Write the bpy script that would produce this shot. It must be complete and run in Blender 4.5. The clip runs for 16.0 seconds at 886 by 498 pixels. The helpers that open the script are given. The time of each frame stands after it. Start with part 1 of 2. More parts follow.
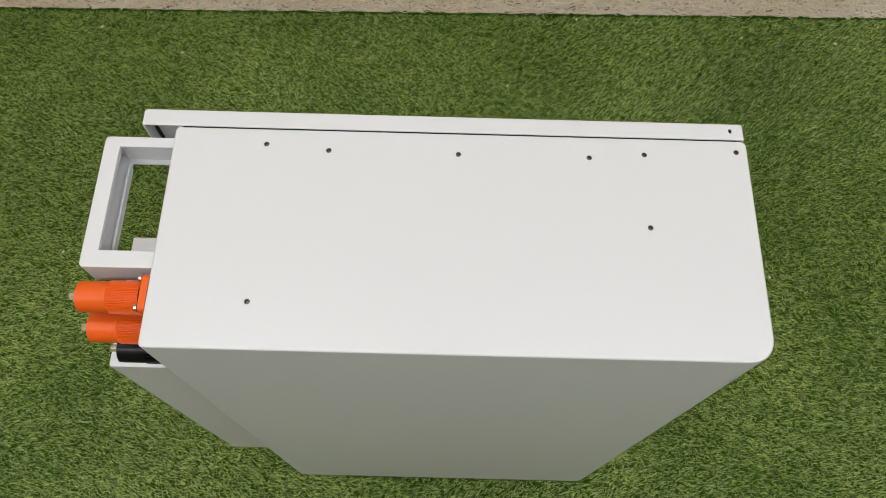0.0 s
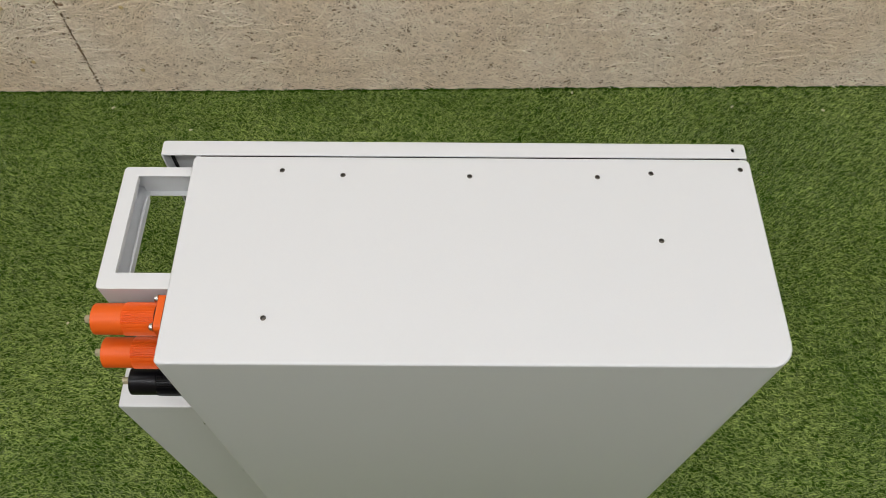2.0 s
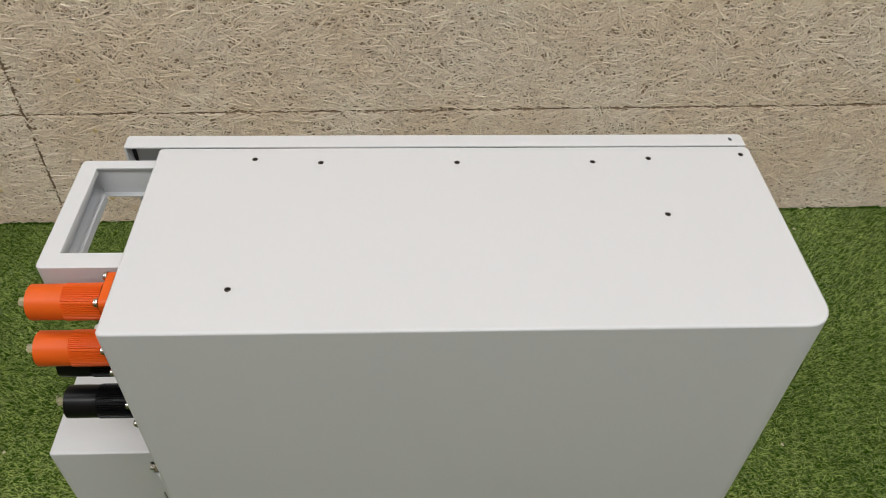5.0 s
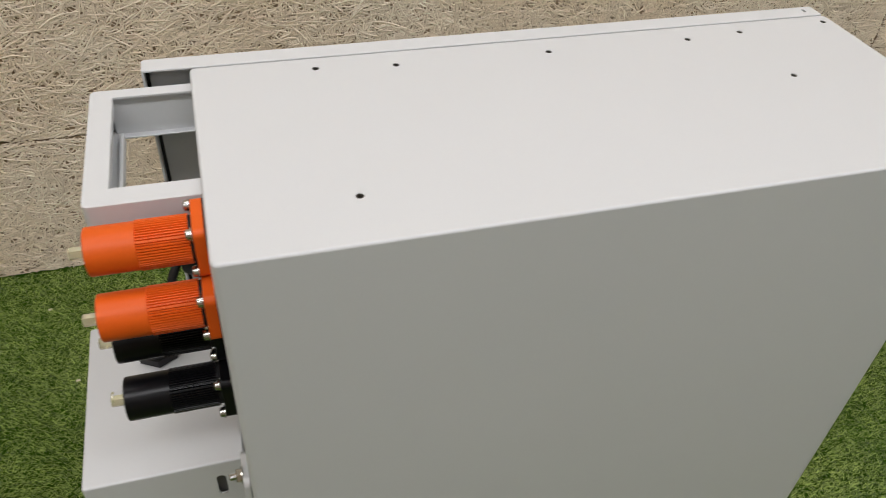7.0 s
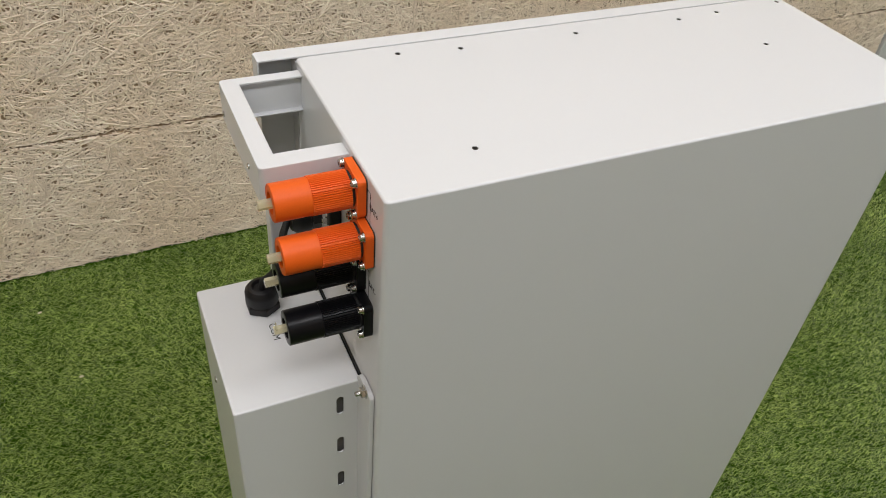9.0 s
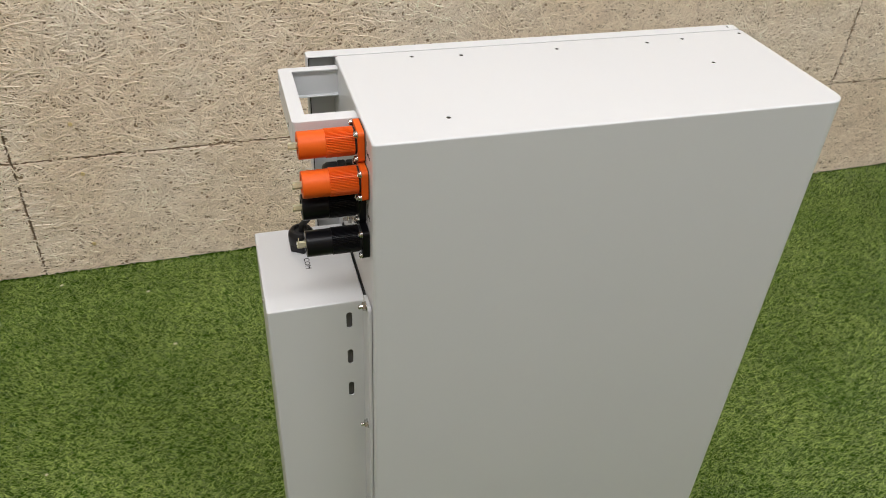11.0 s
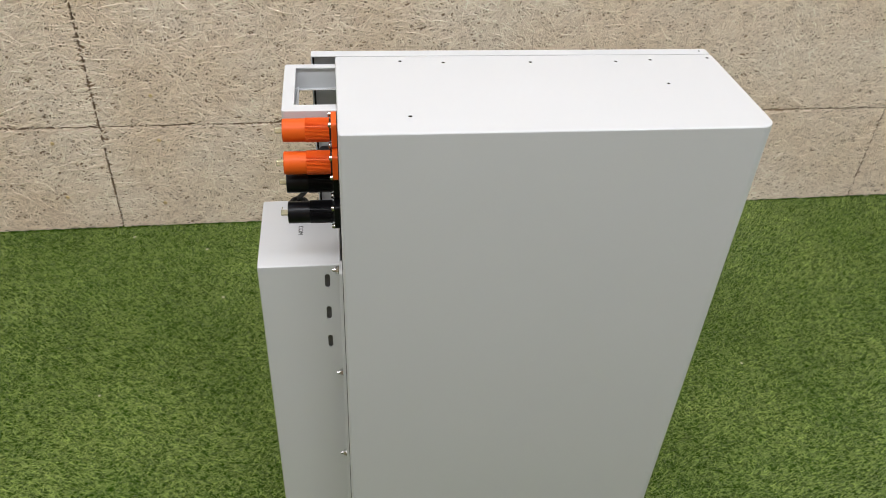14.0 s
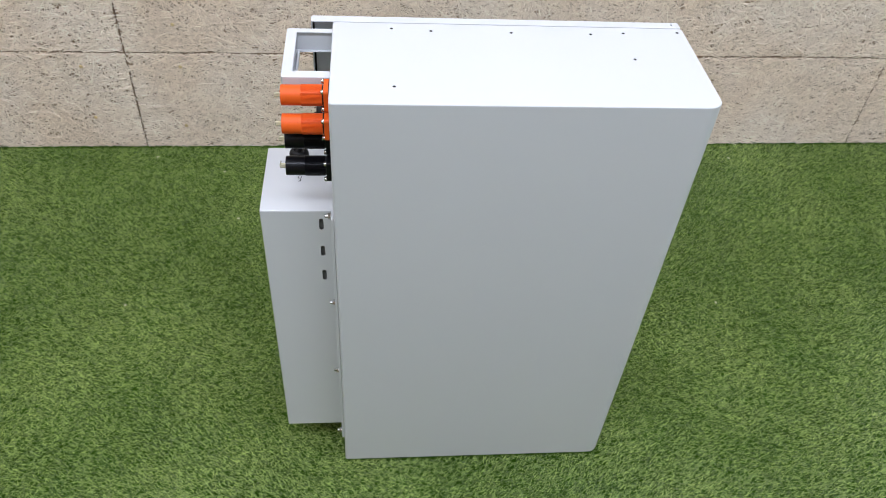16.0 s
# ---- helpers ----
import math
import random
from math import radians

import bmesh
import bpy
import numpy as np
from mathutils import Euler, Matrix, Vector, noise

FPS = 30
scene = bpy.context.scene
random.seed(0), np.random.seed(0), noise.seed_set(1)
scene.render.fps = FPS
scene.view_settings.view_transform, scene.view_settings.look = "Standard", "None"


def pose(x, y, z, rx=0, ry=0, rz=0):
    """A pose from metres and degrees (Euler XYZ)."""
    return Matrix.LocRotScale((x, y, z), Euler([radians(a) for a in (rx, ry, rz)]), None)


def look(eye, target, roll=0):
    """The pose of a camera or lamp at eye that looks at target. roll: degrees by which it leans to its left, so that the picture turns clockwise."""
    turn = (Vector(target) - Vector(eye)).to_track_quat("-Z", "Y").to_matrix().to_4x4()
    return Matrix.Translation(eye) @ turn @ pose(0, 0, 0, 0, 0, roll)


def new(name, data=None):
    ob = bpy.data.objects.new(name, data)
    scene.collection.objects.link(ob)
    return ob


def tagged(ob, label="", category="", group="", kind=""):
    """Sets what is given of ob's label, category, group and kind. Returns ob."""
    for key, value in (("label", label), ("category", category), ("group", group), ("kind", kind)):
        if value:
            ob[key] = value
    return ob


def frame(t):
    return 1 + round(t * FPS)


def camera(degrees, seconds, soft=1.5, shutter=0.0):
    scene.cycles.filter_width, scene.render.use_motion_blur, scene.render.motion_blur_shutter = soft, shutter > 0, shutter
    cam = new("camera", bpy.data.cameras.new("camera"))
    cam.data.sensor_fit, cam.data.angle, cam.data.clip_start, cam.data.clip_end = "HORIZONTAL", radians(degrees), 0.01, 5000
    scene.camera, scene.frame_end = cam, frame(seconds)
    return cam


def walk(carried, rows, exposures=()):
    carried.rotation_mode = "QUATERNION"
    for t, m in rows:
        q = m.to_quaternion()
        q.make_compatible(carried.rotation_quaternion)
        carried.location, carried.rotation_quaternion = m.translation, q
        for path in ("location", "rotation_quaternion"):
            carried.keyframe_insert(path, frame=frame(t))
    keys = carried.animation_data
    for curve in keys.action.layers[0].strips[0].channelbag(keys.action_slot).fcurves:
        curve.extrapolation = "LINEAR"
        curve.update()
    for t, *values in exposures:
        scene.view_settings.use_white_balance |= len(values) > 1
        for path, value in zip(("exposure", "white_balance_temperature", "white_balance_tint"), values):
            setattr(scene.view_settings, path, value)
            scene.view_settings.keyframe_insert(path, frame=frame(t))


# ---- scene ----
cam = camera(59.1, 16.0, soft=0.6, shutter=0.3)
PATH = [
    (0, (-0.014, 0.006, 1.49), (-0.008, 0.779, -0.354), 1.9),
    (0.5, (-0.015, -0.002, 1.49), (-0.008, 0.809, -0.338), 1.6),
    (1, (-0.019, -0.019, 1.486), (-0.012, 0.837, -0.322), 1.4),
    (1.5, (-0.023, -0.041, 1.475), (-0.016, 0.885, -0.298), 1.0),
    (2, (-0.027, -0.062, 1.464), (-0.02, 0.938, -0.268), 0.7),
    (2.5, (-0.033, -0.09, 1.445), (-0.026, 1.001, -0.231), 0.5),
    (3, (-0.035, -0.119, 1.422), (-0.025, 1.056, -0.196), 0.6),
    (5.5, (-0.047, -0.174, 1.248), (0.096, 1.272, -0.127), 2.5),
    (6, (-0.066, -0.158, 1.193), (0.172, 1.308, -0.147), 3.1),
    (6.5, (-0.141, -0.137, 1.146), (0.241, 1.323, -0.167), 3.9),
    (7, (-0.244, -0.133, 1.136), (0.253, 1.297, -0.171), 4.2),
    (7.5, (-0.326, -0.13, 1.13), (0.291, 1.254, -0.176), 4.7),
    (8, (-0.387, -0.145, 1.131), (0.311, 1.203, -0.171), 5.1),
    (8.5, (-0.421, -0.17, 1.146), (0.304, 1.167, -0.154), 5.5),
    (9, (-0.412, -0.2, 1.176), (0.3, 1.146, -0.12), 5.8),
    (11.5, (-0.362, -0.496, 1.222), (0.062, 1.078, 0.064), 3.0),
    (12, (-0.336, -0.522, 1.222), (0.037, 1.083, 0.089), 3.2),
    (12.5, (-0.335, -0.536, 1.24), (0.004, 1.084, 0.118), 3.6),
    (13, (-0.314, -0.552, 1.253), (-0.003, 1.069, 0.123), 4.0),
    (13.5, (-0.268, -0.58, 1.279), (0.015, 1.022, 0.115), 3.9),
    (14, (-0.259, -0.598, 1.305), (-0.005, 0.964, 0.083), 3.5),
    (14.5, (-0.259, -0.611, 1.351), (-0.028, 0.909, 0.072), 3.4),
    (15, (-0.246, -0.624, 1.397), (-0.039, 0.849, 0.06), 3.5),
    (15.5, (-0.227, -0.648, 1.425), (-0.032, 0.792, 0.051), 4.2),
    (16, (-0.208, -0.666, 1.438), (-0.022, 0.75, 0.038), 4.9),
]
EXPOSURES = [(0.0, -0.78, 6350, 11), (6.0, -0.82, 6370, 12), (7.5, -0.82, 6380, 12.5), (9.0, -0.65, 6380, 12.5), (11.5, -0.47, 6340, 12.5), (13.0, -0.45, 6220, 12.5), (14.5, -0.41, 6100, 12.5), (15.0, -0.37, 5990, 12.5), (15.5, -0.33, 5790, 13.5), (16.0, -0.29, 5560, 14.5)]
walk(cam, [(t, look(eye, target, roll)) for t, eye, target, roll in PATH], EXPOSURES)

# ---- light: indoor showroom; unseen ceiling panels added, weighted to suit the shading ----
world = bpy.data.worlds.new("room_air")
world.use_nodes = True
world.node_tree.nodes["Background"].inputs[0].default_value = (0.8, 0.85, 0.9, 1)
world.node_tree.nodes["Background"].inputs[1].default_value = 0.05
scene.world = world
CEILING = 3.6
PANELS = [(x, y, watts * share_y) for y, share_y in ((-3.2, 0.12), (-1.15, 0.98), (0.55, 0.38)) for x, watts in ((-2.2, 49.0), (-0.75, 36.5), (0.75, 30.0), (2.2, 43.0))]
for px, py, watts in PANELS:
    lamp = bpy.data.lights.new("added_panel_light", "AREA")
    lamp.shape, lamp.size, lamp.size_y, lamp.energy = "RECTANGLE", 1.15, 0.55, watts
    lamp.color = (0.99, 0.992, 1.0)
    new("added_panel_light", lamp).matrix_world = pose(px, py, CEILING - 0.05)


# ---- materials ----
def material(name, colour, rough=0.5, metal=0.0, bump=0.0, scale=60.0, vary=0.08, island=0.0, obj=0.0, coat=0.0, trans=0.0, spec=0.5, second=None, detail_scale=6.0, patchy=0.0):
    """A surface with fine grain, larger soft variation and relief."""
    m = bpy.data.materials.new(name)
    m.use_nodes = True
    nt = m.node_tree
    b = nt.nodes["Principled BSDF"]
    b.inputs["Roughness"].default_value, b.inputs["Metallic"].default_value = rough, metal
    b.inputs["Coat Weight"].default_value, b.inputs["Transmission Weight"].default_value = coat, trans
    b.inputs["Specular IOR Level"].default_value = spec
    co = nt.nodes.new("ShaderNodeTexCoord").outputs["Object"]

    def noise_of(sc, det):
        n = nt.nodes.new("ShaderNodeTexNoise")
        n.inputs["Scale"].default_value, n.inputs["Detail"].default_value = sc, det
        nt.links.new(co, n.inputs["Vector"])
        return n.outputs["Fac"]

    fine, broad = noise_of(scale, 4.0), noise_of(detail_scale, 3.0)
    add = nt.nodes.new("ShaderNodeMath")
    add.operation = "ADD"
    nt.links.new(fine, add.inputs[0]), nt.links.new(broad, add.inputs[1])
    value = add.outputs[0]
    span = nt.nodes.new("ShaderNodeMapRange")
    span.inputs["From Min"].default_value, span.inputs["From Max"].default_value = 0.6, 1.4
    span.inputs["To Min"].default_value, span.inputs["To Max"].default_value = 1 - vary, 1 + vary
    nt.links.new(value, span.inputs["Value"])
    factor = span.outputs[0]
    for amount, node, socket in ((island, "ShaderNodeNewGeometry", "Random Per Island"), (obj, "ShaderNodeObjectInfo", "Random")):
        if amount:
            r = nt.nodes.new("ShaderNodeMapRange")
            r.inputs["To Min"].default_value, r.inputs["To Max"].default_value = 1 - amount, 1 + amount
            nt.links.new(nt.nodes.new(node).outputs[socket], r.inputs["Value"])
            mul = nt.nodes.new("ShaderNodeMath")
            mul.operation = "MULTIPLY"
            nt.links.new(factor, mul.inputs[0]), nt.links.new(r.outputs[0], mul.inputs[1])
            factor = mul.outputs[0]
    scaled = nt.nodes.new("ShaderNodeVectorMath")
    scaled.operation = "SCALE"
    scaled.inputs[0].default_value = colour
    if second:
        mix = nt.nodes.new("ShaderNodeMix")
        mix.data_type = "RGBA"
        mix.inputs["A"].default_value, mix.inputs["B"].default_value = (*colour, 1), (*second, 1)
        if patchy:
            warp = nt.nodes.new("ShaderNodeMapRange")
            warp.inputs["From Min"].default_value, warp.inputs["From Max"].default_value = 0.38, 0.62
            nt.links.new(broad, warp.inputs["Value"])
            blend = nt.nodes.new("ShaderNodeMix")
            blend.data_type = "FLOAT"
            blend.inputs["Factor"].default_value = patchy
            nt.links.new(nt.nodes.new("ShaderNodeNewGeometry").outputs["Random Per Island"], blend.inputs["A"])
            nt.links.new(warp.outputs[0], blend.inputs["B"])
            nt.links.new(blend.outputs[0], mix.inputs["Factor"])
        else:
            nt.links.new(broad, mix.inputs["Factor"])
        nt.links.new(mix.outputs["Result"], scaled.inputs[0])
    nt.links.new(factor, scaled.inputs["Scale"])
    nt.links.new(scaled.outputs[0], b.inputs["Base Color"])
    if bump:
        bp = nt.nodes.new("ShaderNodeBump")
        bp.inputs["Strength"].default_value, bp.inputs["Distance"].default_value = bump, 0.001
        nt.links.new(fine, bp.inputs["Height"]), nt.links.new(bp.outputs[0], b.inputs["Normal"])
    return m


PAINT = material("white_powder_coat", (0.646, 0.657, 0.664), 0.30, spec=0.55, bump=0.05, scale=900, vary=0.012)
ORANGE = material("orange_plastic", (0.73, 0.108, 0.008), 0.42, spec=0.3, bump=0.03, scale=700, vary=0.04)
BLACK = material("black_plastic", (0.004, 0.004, 0.005), 0.30, spec=0.24, bump=0.03, scale=700, vary=0.1)
GLAND = material("black_nylon", (0.006, 0.006, 0.007), 0.45, spec=0.35, bump=0.05, scale=600, vary=0.1)
# Also colours the black strips and plinth that stand for shade.
RUBBER_AND_SHADE = material("black_rubber_and_shade", (0.010, 0.010, 0.010), 0.7, vary=0.1)
STEEL = material("bright_steel", (0.62, 0.61, 0.59), 0.24, 1.0, bump=0.05, scale=500, vary=0.1)
DULL = material("threaded_insert_steel", (0.17, 0.16, 0.145), 0.45, 1.0, vary=0.2, scale=400)
STUD = material("clear_yellow_insulating_cap", (0.88, 0.83, 0.58), 0.10, vary=0.06, trans=0.65)
DARK = material("dark_interior", (0.22, 0.215, 0.20), 0.8, vary=0.1)
PRINT = material("black_print", (0.02, 0.02, 0.022), 0.6, vary=0.05)
STRAND = material("wood_wool_strand", (0.95, 0.78, 0.59), 0.7, bump=0.1, scale=300, vary=0.10, island=0.18, second=(0.90, 0.80, 0.665), detail_scale=3.4, patchy=0.55)
# Lighter copy in the strands' tone, for boards without strands.
BARE = material("bare_board_strand_tone", (0.66, 0.56, 0.42), 0.9, bump=1.0, scale=220, vary=0.3, obj=0.05)
# Darker copy: shade between the strands is put into its colour.
BOARD = material("wood_wool_board_gap_shade", (0.36, 0.26, 0.16), 0.9, bump=1.0, scale=220, vary=0.3, obj=0.05)
BLADE = material("turf_blade", (0.092, 0.194, 0.011), 0.34, spec=0.6, vary=0.25, island=0.66, second=(0.315, 0.395, 0.105), detail_scale=3.5, patchy=0.22)
LAWN = material("turf_seen_far_off", (0.070, 0.106, 0.027), 0.8, spec=0.1, bump=1.0, scale=400, vary=0.35)
MAT = material("turf_backing", (0.030, 0.072, 0.008), 0.9, spec=0.0, bump=1.0, scale=300, vary=0.5)
RUST = material("rusty_screw", (0.70, 0.54, 0.27), 0.7, vary=0.3, scale=400)
# Warm tint chosen so the room bounces warm light onto the cabinet front.
WARM_BOUNCE = material("warm_bounce_room_paint", (0.46, 0.37, 0.27), 0.8, bump=0.1, scale=80, vary=0.03)
# White so the unseen east wall bounces light onto the cabinet's right edge.
WHITE_BOUNCE = material("white_bounce_room_paint", (0.78, 0.78, 0.77), 0.7, bump=0.1, scale=80, vary=0.03)
CHAFF = material("pale_chaff", (0.75, 0.70, 0.55), 0.7, vary=0.1)
# Glowing face of the added ceiling panels.
GLOW = bpy.data.materials.new("added_panel_diffuser")
GLOW.use_nodes = True
GLOW.node_tree.nodes["Principled BSDF"].inputs["Emission Color"].default_value = (1, 0.97, 0.93, 1)
GLOW.node_tree.nodes["Principled BSDF"].inputs["Emission Strength"].default_value = 1.5


# ---- mesh helpers ----
def part(name, bm, mat, parent=None, label="", smooth=False):
    """Links a bmesh as one mesh object under a thing or a part."""
    me = bpy.data.meshes.new(name)
    bmesh.ops.recalc_face_normals(bm, faces=bm.faces)
    bm.to_mesh(me)
    bm.free()
    me.materials.append(mat)
    if smooth:
        me.shade_smooth()
        me.set_sharp_from_angle(angle=radians(35))
    ob = new(name, me)
    ob.parent = parent
    if smooth:
        even = ob.modifiers.new("even_shading", "WEIGHTED_NORMAL")
        even.weight, even.keep_sharp = 100, True
    return tagged(ob, label)


def share(name, me, parent, m):
    ob = new(name, me)
    ob.parent, ob.matrix_local = parent, m
    return ob


def box(bm, x0, x1, y0, y1, z0, z1, bevel=0.0, seg=2):
    r = bmesh.ops.create_cube(bm, size=1, matrix=Matrix.Translation(((x0 + x1) / 2, (y0 + y1) / 2, (z0 + z1) / 2)) @ Matrix.Diagonal((x1 - x0, y1 - y0, z1 - z0, 1)))
    if bevel:
        edges = list({e for v in r["verts"] for e in v.link_edges})
        bmesh.ops.bevel(bm, geom=edges, offset=bevel, segments=seg, profile=0.5, affect="EDGES")
    return bm


def arc(cx, cy, r, a0, a1, n):
    return [(cx + r * math.cos(radians(a0 + (a1 - a0) * i / n)), cy + r * math.sin(radians(a0 + (a1 - a0) * i / n))) for i in range(n + 1)]


def rounded(x0, x1, y0, y1, r, n=4):
    """A rectangle with rounded corners, counter-clockwise; r: one radius or four (from the corner x0, y0 on)."""
    ra, rb, rc, rd = r if isinstance(r, tuple) else (r,) * 4
    return (arc(x0 + ra, y0 + ra, ra, 180, 270, n) + arc(x1 - rb, y0 + rb, rb, 270, 360, n)
            + arc(x1 - rc, y1 - rc, rc, 0, 90, n) + arc(x0 + rd, y1 - rd, rd, 90, 180, n))


def plate(bm, outline, holes, thick, m, rim=0.0):
    """A plate in the plane z = 0 of m, going down by thick, pierced by the holes; rim: a small bevel round the upper edge."""
    def loop(pts, z):
        vs = [bm.verts.new(m @ Vector((x, y, z))) for x, y in pts]
        return vs, [bm.edges.new((vs[i], vs[(i + 1) % len(vs)])) for i in range(len(vs))]

    def band(a, b):
        for i in range(len(a)):
            bm.faces.new((a[i], a[(i + 1) % len(a)], b[(i + 1) % len(b)], b[i]))

    tops, bottoms, eu, el = [], [], [], []
    for k, pts in enumerate([outline] + holes):
        if k == 0 and rim:
            n = len(pts)
            inner = []
            for i in range(n):
                a, b = Vector(pts[i - 1]), Vector(pts[(i + 1) % n])
                d = (b - a).normalized()
                inner.append((pts[i][0] - d.y * rim, pts[i][1] + d.x * rim))
            t, e = loop(inner, 0)
            above = t
            for k_rim in range(1, 5):
                a_rim = math.pi / 8 * k_rim
                f_rim = math.sin(a_rim)
                ring = [(p[0] + (q[0] - p[0]) * f_rim, p[1] + (q[1] - p[1]) * f_rim) for p, q in zip(inner, pts)]
                o, _ = loop(ring, -rim * (1 - math.cos(a_rim)))
                band(above, o)
                above = o
        else:
            t, e = loop(pts, 0)
            o = t
        d, f = loop(pts, -thick)
        band(o, d)
        eu += e
        el += f
    for es in (eu, el):
        bmesh.ops.triangle_fill(bm, edges=es, use_beauty=True, use_dissolve=False)
    return bm


def lathe(bm, profile, m, n=32):
    """Turns (radius, along) round the x axis of m."""
    rings = []
    for r, a in profile:
        rings.append([bm.verts.new(m @ Vector((a, r * math.cos(2 * math.pi * i / n), r * math.sin(2 * math.pi * i / n)))) for i in range(n)])
    for p, q in zip(rings, rings[1:]):
        for i in range(n):
            bm.faces.new((p[i], p[(i + 1) % n], q[(i + 1) % n], q[i]))
    for ring in (rings[0], rings[-1]):
        bm.faces.new(ring)
    return bm


def tube(bm, pts, r, n=12):
    rings = []
    for i, p in enumerate(pts):
        d = (Vector(pts[min(i + 1, len(pts) - 1)]) - Vector(pts[max(i - 1, 0)])).normalized()
        u = d.cross(Vector((0.3, 0.2, 1))).normalized()
        w = d.cross(u)
        rings.append([bm.verts.new(Vector(p) + r * (math.cos(2 * math.pi * k / n) * u + math.sin(2 * math.pi * k / n) * w)) for k in range(n)])
    for a, b in zip(rings, rings[1:]):
        for k in range(n):
            bm.faces.new((a[k], a[(k + 1) % n], b[(k + 1) % n], b[k]))
    bm.faces.new(rings[0]), bm.faces.new(rings[-1])
    return bm


def circle(cx, cy, r, n=14):
    return [(cx + r * math.cos(2 * math.pi * i / n), cy + r * math.sin(2 * math.pi * i / n)) for i in range(n)]


def writing(name, text, size, m, parent, mat=PRINT):
    """Printed letters, a hair proud of the surface."""
    cu = bpy.data.curves.new(name, "FONT")
    cu.body, cu.size, cu.align_x, cu.align_y, cu.extrude = text, size, "CENTER", "CENTER", 0.0001
    tmp = bpy.data.objects.new(name, cu)
    scene.collection.objects.link(tmp)
    bpy.context.view_layer.update()
    me = bpy.data.meshes.new_from_object(tmp.evaluated_get(bpy.context.evaluated_depsgraph_get()))
    bpy.data.objects.remove(tmp)
    me.materials.clear()
    me.materials.append(mat)
    ob = new(name, me)
    ob.parent, ob.matrix_local = parent, m
    return ob


# ---- setting ----
GROUND = 0.0
WALL = 1.2305
X0, X1, Y0 = -3.2, 3.2, -4.6
floor = tagged(part("floor", box(bmesh.new(), X0, X1, Y0, WALL + 0.20, GROUND - 0.06, GROUND), LAWN), "floor laid with green artificial turf", "floor", kind="structure")
wall_n = tagged(part("wall_north", box(bmesh.new(), X0, X1, WALL + 0.032, WALL + 0.12, GROUND, CEILING), WARM_BOUNCE), "wall clad in pale wood-wool boards", "wall", kind="structure")
SKEW = 1.03
wall_n.matrix_world = pose(0, WALL, 0, 0, 0, SKEW) @ pose(0, -WALL, 0)
# Unseen walls and ceiling added to close the room and shape its bounce light.
for name, paint, words, dims in (
        ("wall_west", WARM_BOUNCE, "unseen plain room wall, tinted to bounce warm light", (X0 - 0.1, X0, Y0, WALL + 0.12)),
        ("wall_east", WHITE_BOUNCE, "unseen plain room wall, white to bounce light onto the cabinet", (X1, X1 + 0.1, Y0, WALL + 0.12)),
        ("wall_south", WARM_BOUNCE, "unseen plain room wall, tinted to bounce warm light", (X0 - 0.1, X1 + 0.1, Y0 - 0.1, Y0))):
    tagged(part(name, box(bmesh.new(), *dims, GROUND - 0.06, CEILING), paint), words, "wall", kind="structure")
tagged(part("ceiling", box(bmesh.new(), X0 - 0.1, X1 + 0.1, Y0 - 0.1, WALL + 0.2, CEILING, CEILING + 0.1), WARM_BOUNCE), "unseen plain ceiling added to close the room", "ceiling", kind="structure")
# Bodies for the added lamps, all out of view.
for px, py, watts in PANELS:
    light = tagged(new("added_ceiling_light"), "unseen white ceiling light panel, added to light the room", "ceiling light", "ceiling lights")
    light.location = (px, py, CEILING)
    bm = bmesh.new()
    for d in ((-0.6, 0.6, -0.3, -0.28), (-0.6, 0.6, 0.28, 0.3), (-0.6, -0.58, -0.28, 0.28), (0.58, 0.6, -0.28, 0.28)):
        box(bm, *d, -0.04, 0)
    part("frame", bm, PAINT, light)
    part("diffuser", box(bmesh.new(), -0.58, 0.58, -0.28, 0.28, -0.03, -0.002), GLOW, light)

# ---- the battery cabinet ----
TOP = 0.868
BX0, BX1, BY0, BY1 = -0.260, 0.2645, 0.173, 0.3822
cabinet = tagged(new("battery_cabinet"), "white powder-coated steel battery cabinet standing on artificial turf", "battery cabinet")
cabinet.location = (0, 0, GROUND)
FOOT = 0.010
INSERTS = [(-0.175, 0.366), (-0.118, 0.361), (0.0, 0.3605), (0.119, 0.3605), (0.1695, 0.365), (0.254, 0.370), (0.1695, 0.292), (-0.175, 0.2145)]
bm = plate(bmesh.new(), rounded(BX0, BX1, BY0, BY1, (0.0045, 0.021, 0.0055, 0.0045), 6), [circle(x, y, 0.0026) for x, y in INSERTS], TOP - GROUND - FOOT, Matrix.Translation((0, 0, TOP - GROUND)), rim=0.0020)
body = part("body", bm, PAINT, cabinet, "white powder-coated steel body", smooth=True)
# Unseen plinth added; its black colour gives the shade under the body.
part("base_frame", box(bmesh.new(), BX0 + 0.014, BX1 - 0.014, BY0 + 0.014, BY1 - 0.006, 0.0, FOOT), RUBBER_AND_SHADE, cabinet, "added dark plinth, shade under the cabinet put into its colour")
bm = lathe(bmesh.new(), [(0.0004, -0.0026), (0.0016, -0.0026), (0.0019, -0.0004), (0.0025, -0.0004), (0.0025, -0.004), (0.0004, -0.004)], pose(0, 0, 0, 0, -90, 0), 14)
first = part("threaded_insert", bm, DULL, cabinet, "small dull steel threaded insert")
first.location = (*INSERTS[0], TOP - GROUND)
for x, y in INSERTS[1:]:
    share("threaded_insert", first.data, cabinet, Matrix.Translation((x, y, TOP - GROUND)))

# cover panel: a shallow steel tray that overhangs the body on one side
CX0, CX1, CY0, CY1 = -0.2915, 0.263, 0.3834, 0.400
bm = bmesh.new()
h = TOP - GROUND
box(bm, CX0, CX1, CY1 - 0.0015, CY1, FOOT, h - 0.0015)
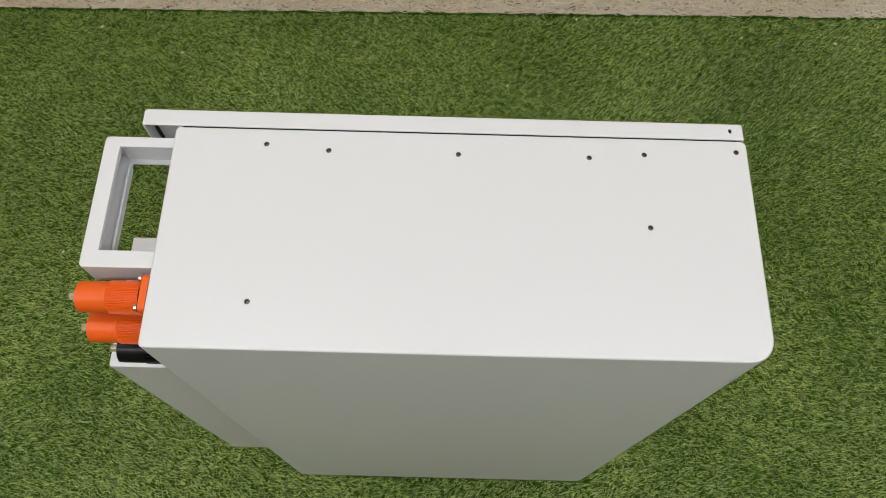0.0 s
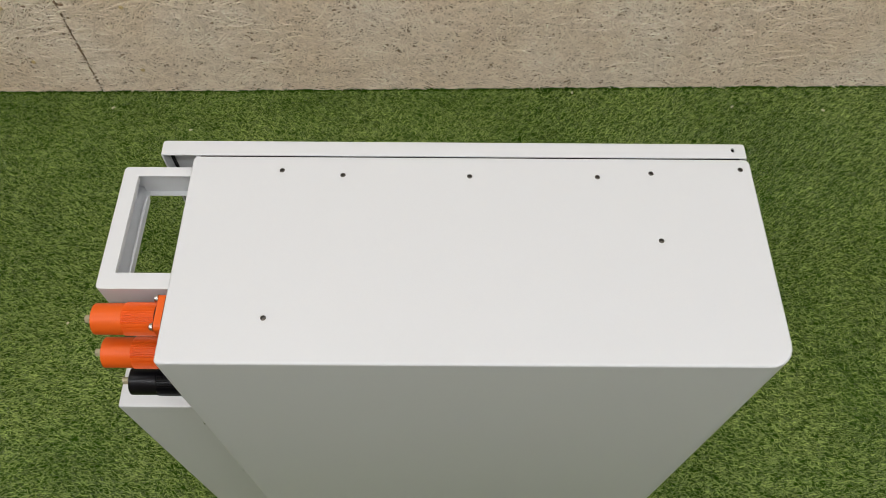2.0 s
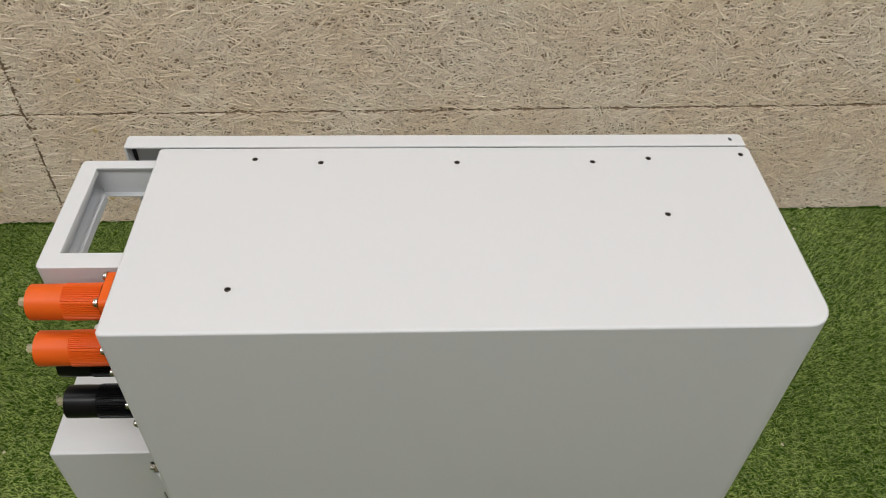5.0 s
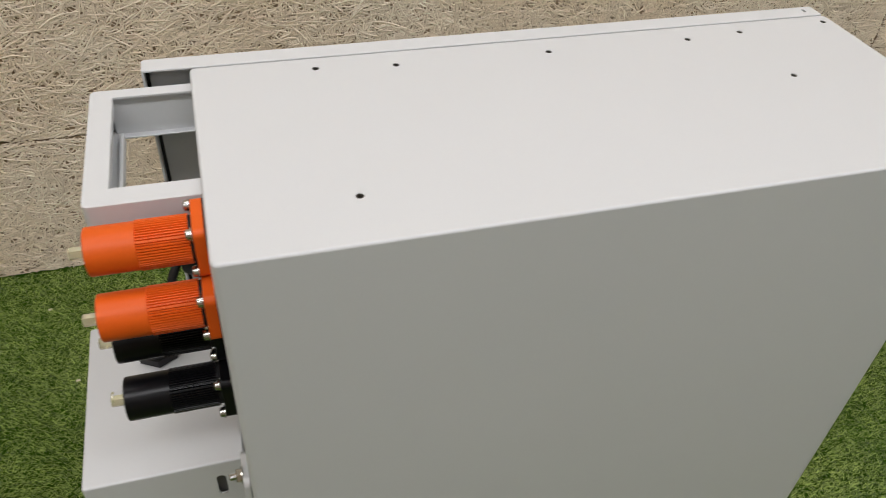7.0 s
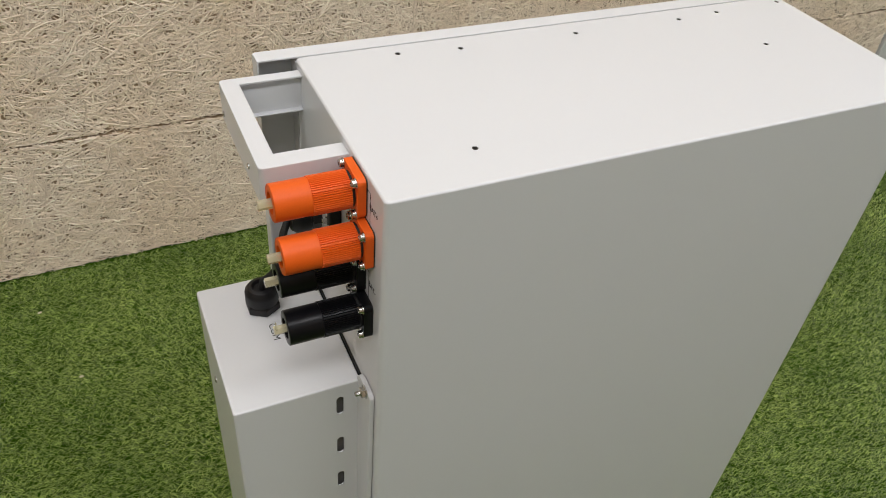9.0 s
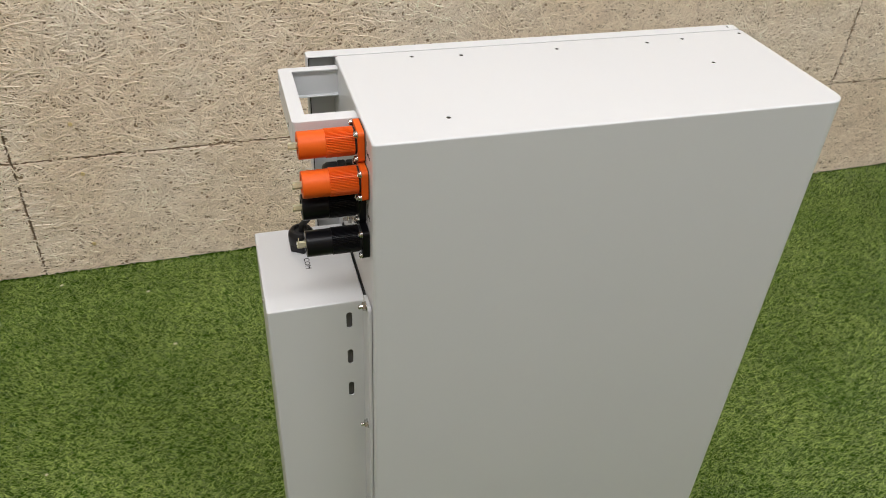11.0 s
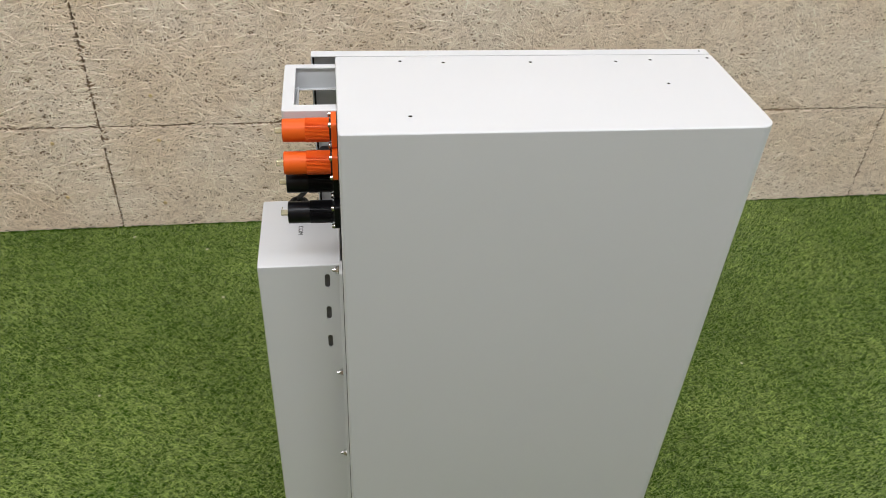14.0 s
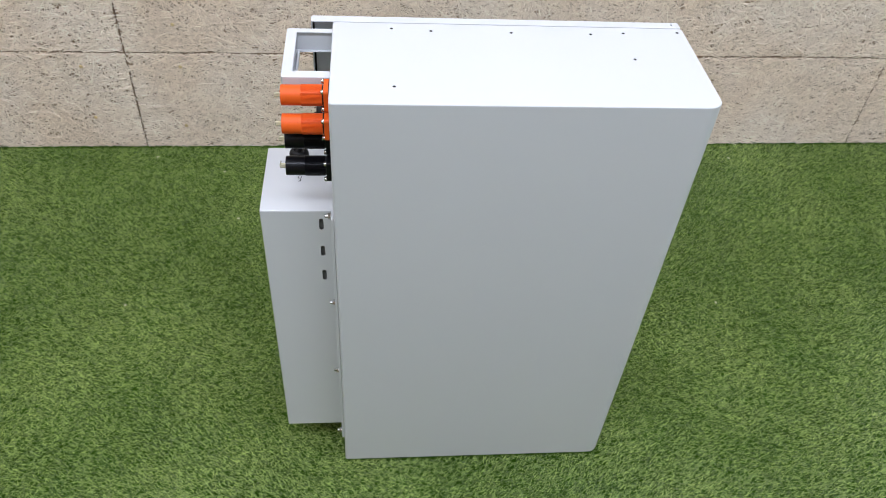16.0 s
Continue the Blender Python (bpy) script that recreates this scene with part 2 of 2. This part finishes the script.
cover = part("cover_panel", bm, PAINT, cabinet, "white folded steel cover panel")
bm = bmesh.new()
slot = [(x + 0.251, y + 0.3925) for x, y in rounded(-0.0016, 0.0016, -0.0025, 0.0025, 0.0015)]
plate(bm, rounded(CX0, CX1, CY0, CY1, (0.001, 0.001, 0.003, 0.003)), [slot], 0.0015, Matrix.Translation((0, 0, h)), rim=0.0007)
part("top_flange", bm, PAINT, cover)
part("side_flange", box(bmesh.new(), CX0, CX0 + 0.0015, CY0, CY1 - 0.0015, FOOT, h - 0.0015), PAINT, cover)
part("side_flange", box(bmesh.new(), CX1 - 0.0015, CX1, CY0, CY1 - 0.0015, FOOT, h - 0.0015), PAINT, cover)
# Black strips stand in for shade under the cover's top and side flanges.
bm = bmesh.new()
box(bm, CX0 + 0.0015, BX0 + 0.01, CY1 - 0.0105, CY1 - 0.0015, h - 0.0045, h - 0.0015)
box(bm, CX0 + 0.0015, CX0 + 0.0040, CY1 - 0.0040, CY1 - 0.0015, FOOT + 0.001, h - 0.0045)
part("seal_strip", bm, RUBBER_AND_SHADE, cover, "black strip standing in for shade inside the cover")
part("end_flange", box(bmesh.new(), BX0 + 0.0006, BX0 + 0.0040, BY1 + 0.0002, CY1 - 0.0017, FOOT + 0.002, h - 0.0046), PAINT, cover)
# Dark block added in the gap behind the body; its colour stands for shade.
part("joint_filler", box(bmesh.new(), BX0 + 0.0045, BX1 - 0.006, BY1 - 0.002, CY1 - 0.002, FOOT + 0.002, h - 0.006), RUBBER_AND_SHADE, cover, "dark block standing in for shade in the joint behind the cover")

# handle: a folded channel round three sides
HX, HY0, HY1, HZ0, HZ1 = -0.3252, 0.2446, 0.3740, 0.829 - GROUND, 0.861 - GROUND
IX, IY0, IY1 = HX + 0.0145, HY0 + 0.016, HY1 - 0.0105
corner_far, corner_near = arc(HX + 0.004, HY1 - 0.004, 0.004, 90, 180, 4), arc(HX + 0.004, HY0 + 0.004, 0.004, 180, 270, 4)
bm = plate(bmesh.new(), corner_far + corner_near + [(BX0, HY0), (BX0, IY0), (IX, IY0), (IX, IY1), (BX0, IY1), (BX0, HY1)], [], 0.0016, Matrix.Translation((0, 0, HZ1)), rim=0.0007)
handle = part("handle", bm, PAINT, cabinet, "white folded steel carrying handle")
back = arc(HX + 0.004, HY0 + 0.004, 0.0025, 270, 180, 4) + arc(HX + 0.004, HY1 - 0.004, 0.0025, 180, 90, 4)
bm = plate(bmesh.new(), corner_far + corner_near + [(BX0, HY0), (BX0, HY0 + 0.0015)] + back + [(BX0, HY1 - 0.0015), (BX0, HY1)], [], HZ1 - HZ0 - 0.0016, Matrix.Translation((0, 0, HZ1 - 0.0016)))
part("outer_wall", bm, PAINT, handle, smooth=True)
part("inner_wall", box(bmesh.new(), IX - 0.003, BX0, 0.3672, 0.3686, HZ0 + 0.0015, HZ1 - 0.0017), PAINT, handle)
for d in ((HX + 0.0016, HX + 0.0158, IY0, 0.3724), (HX + 0.0158, BX0, 0.3622, 0.3686), (HX + 0.013, BX0, HY0 + 0.0016, HY0 + 0.0110)):
    part("lip", box(bmesh.new(), *d, HZ0, HZ0 + 0.0015, 0.0004, 1), PAINT, handle)

part("inner_fold", box(bmesh.new(), IX - 0.0015, IX, IY0 + 0.0005, IY1 - 0.0005, HZ1 - 0.0060, HZ1 - 0.0017, 0.0005, 1), PAINT, handle)
part("upstand", box(bmesh.new(), HX + 0.0146, HX + 0.0172, IY0 + 0.004, 0.3570, HZ0 + 0.0004, HZ0 + 0.0085, 0.0004, 1), PAINT, handle)

# screws
bm = lathe(bmesh.new(), [(0.0010, 0.0002), (0.0040, 0.0002), (0.0040, 0.0009), (0.0032, 0.0009), (0.0032, 0.0030), (0.0026, 0.0036), (0.0017, 0.0036), (0.0015, 0.0016), (0.0003, 0.0016)], pose(0, 0, 0, 0, 0, 180), 12)
seed_screw = part("screw", bm, STEEL, None, "", smooth=True)
SCREW = seed_screw.data
bpy.data.objects.remove(seed_screw)


def groove_ring(n=216, r0=0.0145, depth=0.0010):
    """The outline of the grip: six flattened sides of fine grooves with plain bands between them."""
    pts = []
    for i in range(n):
        a = 360 * (i + 0.5) / n
        q = (a + 45) % 60
        r = r0 - 0.0004 * math.cos(radians((q - 30) * 3)) ** 2
        if 3.5 < q < 56.5 and (i % 4) in (2, 3):
            r -= depth
        pts.append((r * math.cos(radians(a)), r * math.sin(radians(a))))
    return pts


def connector(y, z, mat, colour):
    """A panel terminal: barrel, ribbed grip, square flange on a gasket, insulated stud and four screws."""
    m = pose(BX0, y, z - GROUND)
    s = 0.01675
    profile = [(0.0060, -0.050), (0.0080, -0.052), (0.0084, -0.0638), (0.0128, -0.0638), (0.0136, -0.0633), (0.0137, -0.0623), (0.0137, -0.0375), (0.0128, -0.0365), (0.0128, -0.0066), (0.0060, -0.0066)]
    barrel = part("terminal_connector", lathe(bmesh.new(), profile, Matrix.Identity(4), 40), mat, cabinet, colour + " plastic terminal connector with a ribbed grip", smooth=True)
    barrel.matrix_local = m
    grip = groove_ring()
    bm = bmesh.new()
    plate(bm, grip, [circle(0, 0, 0.0122, 32)], 0.0277, pose(-0.0372, 0, 0, 0, -90, 0), rim=0.0003)
    part("grip", bm, mat, barrel, colour + " ribbed grip")
    plate_bm = plate(bmesh.new(), rounded(-s, s, -s, s, 0.0045, 5), [], 0.0063, pose(-0.0074, 0, 0, 0, -90, 0), rim=0.0006)
    part("flange", plate_bm, mat, barrel, colour + " square flange")
    part("gasket", plate(bmesh.new(), rounded(-s, s, -s, s, 0.0045, 5), [], 0.0008, pose(-0.0010, 0, 0, 0, -90, 0)), RUBBER_AND_SHADE, barrel, "black rubber gasket")
    part("sealing_ring", lathe(bmesh.new(), [(0.0100, -0.0098), (0.0132, -0.0098), (0.0132, -0.0074), (0.0100, -0.0074)], Matrix.Identity(4), 32), RUBBER_AND_SHADE, barrel, "black sealing ring")
    part("stud", lathe(bmesh.new(), [(0.0010, -0.0726), (0.0033, -0.0726), (0.0037, -0.0721), (0.0037, -0.0500), (0.0010, -0.0500)], Matrix.Identity(4), 6), STUD, barrel, "pale yellow capped brass stud")
    for dy in (-0.0132, 0.0132):
        for dz in (-0.0132, 0.0132):
            share("screw", SCREW, barrel, pose(-0.0074, dy, dz))
    return barrel


connector(0.2220, 0.8480, ORANGE, "orange")
connector(0.2050, 0.8140, ORANGE, "orange")
connector(0.2220, 0.7770, BLACK, "black")
lowest = connector(0.2050, 0.7430, BLACK, "black")
curl_points = [(-0.0706 - 0.0006 * k / 16, 0.0030 * math.cos(2 * math.pi * k / 16) - 0.001, 0.0052 + 0.0030 * math.sin(2 * math.pi * k / 16)) for k in range(15)]
part("curl", tube(bmesh.new(), curl_points, 0.00045, 6), STUD, lowest, "thin curled scrap of clear yellow plastic")
for word, zt in (("BAT+", 0.848), ("BAT-", 0.777)):
    writing("printed_label", word, 0.0068, pose(BX0 - 0.0001, 0.193, zt - 0.0022 - GROUND, 90, 0, -90), cabinet)
    bm = bmesh.new()
    xs = (BX0 - 0.0002, BX0 + 0.0002)
    for ya, yb, za, zb in ((0.1995, 0.2055, zt + 0.0085, zt + 0.0090), (0.1995, 0.2000, zt - 0.0300, zt + 0.0085)):
        box(bm, *xs, ya, yb, za - GROUND, zb - GROUND)
    part("printed_bracket", bm, PRINT, cabinet, "thin black printed bracket line")

# junction box bolted to the side
JX0, JX1, JY0, JY1, JZ0, JZ1 = -0.3705, -0.2625, 0.2080, 0.3610, 0.090 - GROUND, 0.655 - GROUND
bm = plate(bmesh.new(), rounded(JX0, JX1, JY0, JY1, 0.0025, 4), [], 0.003, Matrix.Translation((0, 0, JZ1)), rim=0.0016)
slots = [rounded(-0.2842, -0.2775, zc - GROUND - 0.0115, zc - GROUND + 0.0115, 0.0032, 5) for zc in (0.628, 0.571, 0.517)]
plate(bm, [(JX0 + 0.0025, JZ0), (JX1, JZ0), (JX1, JZ1 - 0.003), (JX0 + 0.0025, JZ1 - 0.003)], slots, 0.0015, pose(0, JY0, 0, 90, 0, 0))
edge = arc(JX0 + 0.0025, JY1 - 0.0025, 0.0025, 90, 180, 4) + arc(JX0 + 0.0025, JY0 + 0.0025, 0.0025, 180, 270, 4)
back = arc(JX0 + 0.0025, JY0 + 0.0025, 0.0010, 270, 180, 4) + arc(JX0 + 0.0025, JY1 - 0.0025, 0.0010, 180, 90, 4)
plate(bm, edge + back, [], JZ1 - JZ0 - 0.003, Matrix.Translation((0, 0, JZ1 - 0.003)))
box(bm, JX0 + 0.0025, JX1, JY1 - 0.0015, JY1, JZ0, JZ1 - 0.003)
box(bm, JX0 + 0.0025, JX1, JY0 + 0.0015, JY1 - 0.0015, JZ0, JZ0 + 0.0015)
junction = part("junction_box", bm, PAINT, cabinet, "white folded steel junction box with three slots", smooth=True)
bm = plate(bmesh.new(), rounded(0.180, JY0 + 0.003, JZ0 - 0.012, JZ1 + 0.0095, (0.004, 0.0005, 0.010, 0.006), 5), [], 0.0041, pose(-0.2648, 0, 0) @ Matrix(((0, 0, -1, 0), (1, 0, 0, 0), (0, 1, 0, 0), (0, 0, 0, 1))), rim=0.0006)
part("mounting_flange", bm, PAINT, junction, "white mounting flange")
bm = box(bmesh.new(), -0.2618, BX0, JY0 + 0.005, JY1 - 0.001, JZ0 - 0.010, JZ1 + 0.001)
part("gasket", box(bm, -0.2606, BX0, 0.186, JY0 + 0.004, JZ0 - 0.010, JZ1 + 0.001), RUBBER_AND_SHADE, junction, "black rubber gasket")
part("inner_plate", box(bmesh.new(), JX0 + 0.02, JX1 - 0.004, JY0 + 0.007, JY0 + 0.010, JZ0 + 0.01, JZ1 - 0.01), DARK, junction, "dark interior behind the slots")
for zc in (0.661, 0.471, 0.288, 0.092):
    bm = lathe(bmesh.new(), [(0.001, 0), (0.0060, 0), (0.0060, 0.0010), (0.001, 0.0010)], pose(0, 0, 0, 0, 0, 180), 14)
    lathe(bm, [(0.001, 0.001), (0.0050, 0.001), (0.0050, 0.0040), (0.0045, 0.0045), (0.001, 0.0045)], pose(0, 0, 0, 0, 0, 180), 6)
    lathe(bm, [(0.001, 0.0045), (0.0024, 0.0045), (0.0024, 0.0085), (0.0019, 0.0090), (0.001, 0.0090)], pose(0, 0, 0, 0, 0, 180), 10)
    nut = part("nut", bm, STEEL, junction, "bright hex nut on a stud")
    nut.location = (-0.2648, 0.190, zc - GROUND)
writing("printed_label", "COM", 0.0092, pose(-0.3160, 0.2865, JZ1 + 0.0001, 0, 0, -90), junction)


def gland(m, parent):
    bm = lathe(bmesh.new(), [(0.004, 0), (0.0150, 0), (0.0161, 0.0014), (0.0161, 0.0078), (0.0152, 0.0090), (0.004, 0.0090)], m @ pose(0, 0, 0, 0, -90, 0), 6)
    g = part("cable_gland", bm, GLAND, parent, "black plastic cable gland")
    bm = lathe(bmesh.new(), [(0.004, 0.008), (0.0140, 0.0088), (0.0140, 0.0100), (0.0150, 0.0103), (0.0152, 0.019), (0.0146, 0.0225), (0.0120, 0.0260), (0.0085, 0.0270), (0.0068, 0.0240), (0.004, 0.0240)], m @ pose(0, 0, 0, 0, -90, 0), 24)
    part("cap_nut", bm, GLAND, g, "", smooth=True)
    return g


gland(pose(-0.3175, 0.3210, JZ1), junction)
gland(pose(BX0, 0.3280, 0.747 - GROUND, 0, -90, 0), cabinet)
CABLE = [(-0.278, 0.328, 0.747), (-0.288, 0.327, 0.745), (-0.294, 0.321, 0.736), (-0.299, 0.313, 0.722), (-0.304, 0.309, 0.709), (-0.310, 0.312, 0.699), (-0.3155, 0.318, 0.690), (-0.3175, 0.321, 0.676)]
part("cable", tube(bmesh.new(), [(x, y, z - GROUND) for x, y, z in CABLE], 0.0034), RUBBER_AND_SHADE, cabinet, "short black cable between two glands", smooth=True)
for yb, zb in ((0.288, 0.768), (0.268, 0.725), (0.303, 0.700)):
    share("nut", nut.data, cabinet, pose(BX0, yb, zb - GROUND))
part("rubber_cap", box(bmesh.new(), BX0 - 0.010, BX0, 0.262, 0.270, 0.780 - GROUND, 0.800 - GROUND, 0.0015), RUBBER_AND_SHADE, cabinet, "small black rubber cap")
for yb, zb in ((0.278, 0.842), (0.361, 0.838)):
    pin = share("screw", SCREW, handle, Matrix.Translation((HX + 0.0006, yb, zb - GROUND)) @ Matrix.Diagonal((0.5, 0.75, 0.75, 1)))
share("screw", SCREW, junction, pose(JX0 + 0.0022, 0.301, 0.596 - GROUND))


# ---- wood-wool boards, each felted with loose strands ----
def ribbons(name, centres, angles, lengths, widths, bends, lifts, depth, mat, parent, label):
    """Many thin curved strands lying on the face that looks along -y, each rolled a little, in one mesh."""
    n, seg = len(centres), 3
    t = np.linspace(-0.5, 0.5, seg + 1)
    heading = angles[:, None] + bends[:, None] * t[None, :]
    step = lengths[:, None] / seg
    dx, dz = np.cos(heading) * step, np.sin(heading) * step
    px = np.cumsum(dx, 1) - dx.sum(1, keepdims=True) / 2 - dx[:, :1] / 2 + centres[:, :1]
    pz = np.cumsum(dz, 1) - dz.sum(1, keepdims=True) / 2 - dz[:, :1] / 2 + centres[:, 1:2]
    py = depth - lifts[:, None] - 0.0006 * np.cos(t * math.pi)[None, :]
    roll = rng.normal(0, 0.22, n)[:, None] + rng.normal(0, 0.2, n)[:, None] * t[None, :]
    taper = np.array([0.7, 1.0, 1.0, 0.7])[None, :]
    wide = widths[:, None] / 2 * np.cos(roll) * taper
    nx, nz, ny = -np.sin(heading) * wide, np.cos(heading) * wide, np.sin(roll) * widths[:, None] / 2
    crest = py - widths[:, None] * 0.30
    verts = np.stack([np.stack([px + nx, py + ny, pz + nz], -1), np.stack([px, crest, pz], -1), np.stack([px - nx, py - ny, pz - nz], -1)], 2).reshape(-1, 3)
    base = ((np.arange(n) * (seg + 1) * 3)[:, None] + (np.arange(seg) * 3)[None, :]).reshape(-1)
    faces = np.concatenate([np.stack([base + k, base + k + 1, base + k + 4, base + k + 3], 1) for k in (0, 1)])
    return quads(name, verts, faces, mat, parent, label)


def quads(name, verts, faces, mat, parent, label):
    me = bpy.data.meshes.new(name)
    me.vertices.add(len(verts))
    me.vertices.foreach_set("co", np.ascontiguousarray(verts, dtype=np.float32).ravel())
    me.loops.add(faces.size)
    me.loops.foreach_set("vertex_index", np.ascontiguousarray(faces, dtype=np.int32).ravel())
    me.polygons.add(len(faces))
    me.polygons.foreach_set("loop_start", np.arange(0, faces.size, faces.shape[1], dtype=np.int32))
    me.update(calc_edges=True)
    me.materials.append(mat)
    ob = new(name, me)
    ob.parent = parent
    return tagged(ob, label, kind="stuff")


rng = np.random.default_rng(7)
GAP = 0.0010
COLUMNS = [(X0, -2.60), (-2.60, -0.851), (-0.851, 1.312), (1.312, 1.815)]
LEVELS = [(GROUND + 0.002, 0.311), (0.311, 0.911), (0.911, 1.511), (1.511, 2.111), (2.111, CEILING)]
for za, zb in LEVELS:
    for xa, xb in COLUMNS:
        ga, gb = (0.0002 if za < 0.1 and edge_x == 1.312 else GAP for edge_x in (xa, xb))
        # Felted boards take the gap-shade colour, bare ones the lighter copy.
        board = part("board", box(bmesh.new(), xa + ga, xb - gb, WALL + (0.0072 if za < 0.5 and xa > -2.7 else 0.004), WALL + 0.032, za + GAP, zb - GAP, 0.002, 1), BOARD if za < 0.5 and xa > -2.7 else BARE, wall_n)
        lo, hi, top = max(xa, -1.32) + ga, min(xb, 1.815) - gb, min(zb, 0.76)
        if hi - lo < 0.05 or top - za < 0.1:
            continue
        area = (hi - lo) * (top - za)
        for count, thin, thick, short, tall, low, high in ((24000, 0.0022, 0.0033, 0.014, 0.034, -0.0028, -0.0010), (17000, 0.0020, 0.0030, 0.014, 0.036, -0.0010, 0.0012), (2200, 0.0017, 0.0025, 0.035, 0.080, 0.0006, 0.0018)):
            n = int(area * count)
            ang = rng.normal(0.0, 0.75, n) + np.where(rng.random(n) < 0.35, rng.normal(0.9, 0.5, n) * rng.choice([-1, 1], n), 0)
            length = rng.uniform(short, tall, n)
            bend = np.clip(rng.normal(0, 0.5, n), -1.3, 1.3)
            cen = np.stack([rng.uniform(lo, hi, n), rng.uniform(za + GAP + 0.002, top - GAP - 0.002, n)], 1)
            reach = (np.abs(np.cos(ang)) + np.abs(bend) / 6) * length / 2 + 0.001
            rise = (np.abs(np.sin(ang)) + np.abs(bend) / 8 + 0.02) * length / 2
            ok = (cen[:, 1] - rise > za + GAP) & (cen[:, 1] + rise < zb - GAP) & (cen[:, 0] - reach > lo) & (cen[:, 0] + reach < hi)
            far = ~ok & (rng.random(n) > 0.13)
            ang[far] *= 0.4
            bend[far] *= 0.3
            reach = (np.abs(np.cos(ang)) + np.abs(bend) / 6) * length / 2 + 0.001
            cen[far, 0] = np.clip(cen[far, 0], lo + reach[far], hi - reach[far])
            rise = (np.abs(np.sin(ang)) + np.abs(bend) / 8 + 0.02) * length / 2
            cen[far, 1] = np.clip(cen[far, 1], za + GAP + rise[far], zb - GAP - rise[far])
            ribbons("strands", cen, ang, length, rng.uniform(thin, thick, n), bend, rng.uniform(low, high, n), WALL + 0.004, STRAND, board, "pale wood-wool strands")
part("white_panel", box(bmesh.new(), 1.8185, X1, WALL - 0.004, WALL + 0.032, GROUND, CEILING, 0.002, 1), PAINT, wall_n, "plain white panel beside the boards")
RUSTY = [(-0.713, 0.395), (-0.714, 0.270), (-0.971, 0.269), (-0.972, 0.107), (-0.729, 0.078)]
for xs, zs in RUSTY:
    part("screw", lathe(bmesh.new(), [(0.001, -0.003), (0.0042, -0.003), (0.0052, -0.001), (0.001, 0.004)], pose(xs, WALL + 0.0030, zs, 0, 0, 90), 12), RUST, wall_n, "rusty yellow screw head")

# ---- artificial turf ----
TX0, TX1, TY0, TY1 = -1.36, 2.05, 0.0, WALL + 0.03
part("turf_backing", box(bmesh.new(), TX0, TX1, TY0, TY1, GROUND, GROUND + 0.0006), MAT, floor, "dark woven backing between the turf blades")
n = 590000
bx, by = rng.uniform(TX0, TX1, n), rng.uniform(TY0, TY1, n)
keep = (by < WALL + math.tan(radians(SKEW)) * bx - 0.006 * rng.random(n)) & ~((bx > BX0 - 0.001) & (bx < BX1 + 0.001) & (by > BY0 - 0.001) & (by < CY1 + 0.001))
bx, by = bx[keep], by[keep]
n = len(bx)
patch = np.sin(bx * 5.1 + 1.3 * np.sin(by * 4.3)) + np.sin(by * 6.7 + 1.7 * np.sin(bx * 3.1))
head = np.where(rng.random(n) < 0.5, 0.0, math.pi) + rng.normal(0, 0.46, n) + 0.25 * patch
length = rng.uniform(0.0075, 0.0155, n)
lean = rng.uniform(0.15, 1.02, n)
curl = rng.uniform(0.3, 1.3, n)
turn = rng.normal(0, 0.5, n)
width = rng.uniform(0.0010, 0.0016, n)
rows = []
px, py, pz = bx.copy(), by.copy(), np.full(n, GROUND - 0.0005)
for k in range(3):
    e = (1.35 - lean) - curl * k * 0.5
    hd = head + turn * k
    w = width * (1.0, 0.85, 0.25)[k] / 2
    rows.append(np.stack([px - np.sin(hd) * w, py + np.cos(hd) * w, pz], -1))
    rows.append(np.stack([px + np.sin(hd) * w, py - np.cos(hd) * w, pz], -1))
    e = np.clip(e, -0.35, 1.4)
    px, py, pz = px + np.cos(hd) * np.cos(e) * length / 2, py + np.sin(hd) * np.cos(e) * length / 2, pz + np.sin(e) * length / 2
    py = np.minimum(py, WALL + math.tan(radians(SKEW)) * px - 0.0005)
verts = np.stack(rows, 1).reshape(-1, 3)
base = np.arange(n) * 6
faces = np.concatenate([np.stack([base, base + 1, base + 3, base + 2], 1), np.stack([base + 2, base + 3, base + 5, base + 4], 1)])
tagged(quads("artificial_turf", verts, faces, BLADE, None, "short curly green artificial turf covering the floor"), category="artificial grass")

for xs, ys, ln, an in ((-0.556, 0.902, 0.010, 20), (-0.784, 0.600, 0.007, 60), (-0.812, 1.165, 0.012, 50), (-0.616, 1.099, 0.010, 30), (0.658, 0.584, 0.009, 100), (0.675, 1.181, 0.012, 40), (0.128, 1.031, 0.010, 70), (0.893, 1.172, 0.011, 120), (0.292, 1.222, 0.012, 80)):
    bit = part("chaff", box(bmesh.new(), -ln * 0.38, ln * 0.38, -0.0019, 0.0019, -0.0014, 0.0014, 0.0010, 2), CHAFF)
    bit.matrix_world = pose(xs, ys, 0.007, 8, 12, an)
    tagged(bit, "pale dry chip lying on the artificial turf", "wood chip", "wood chips on the turf")
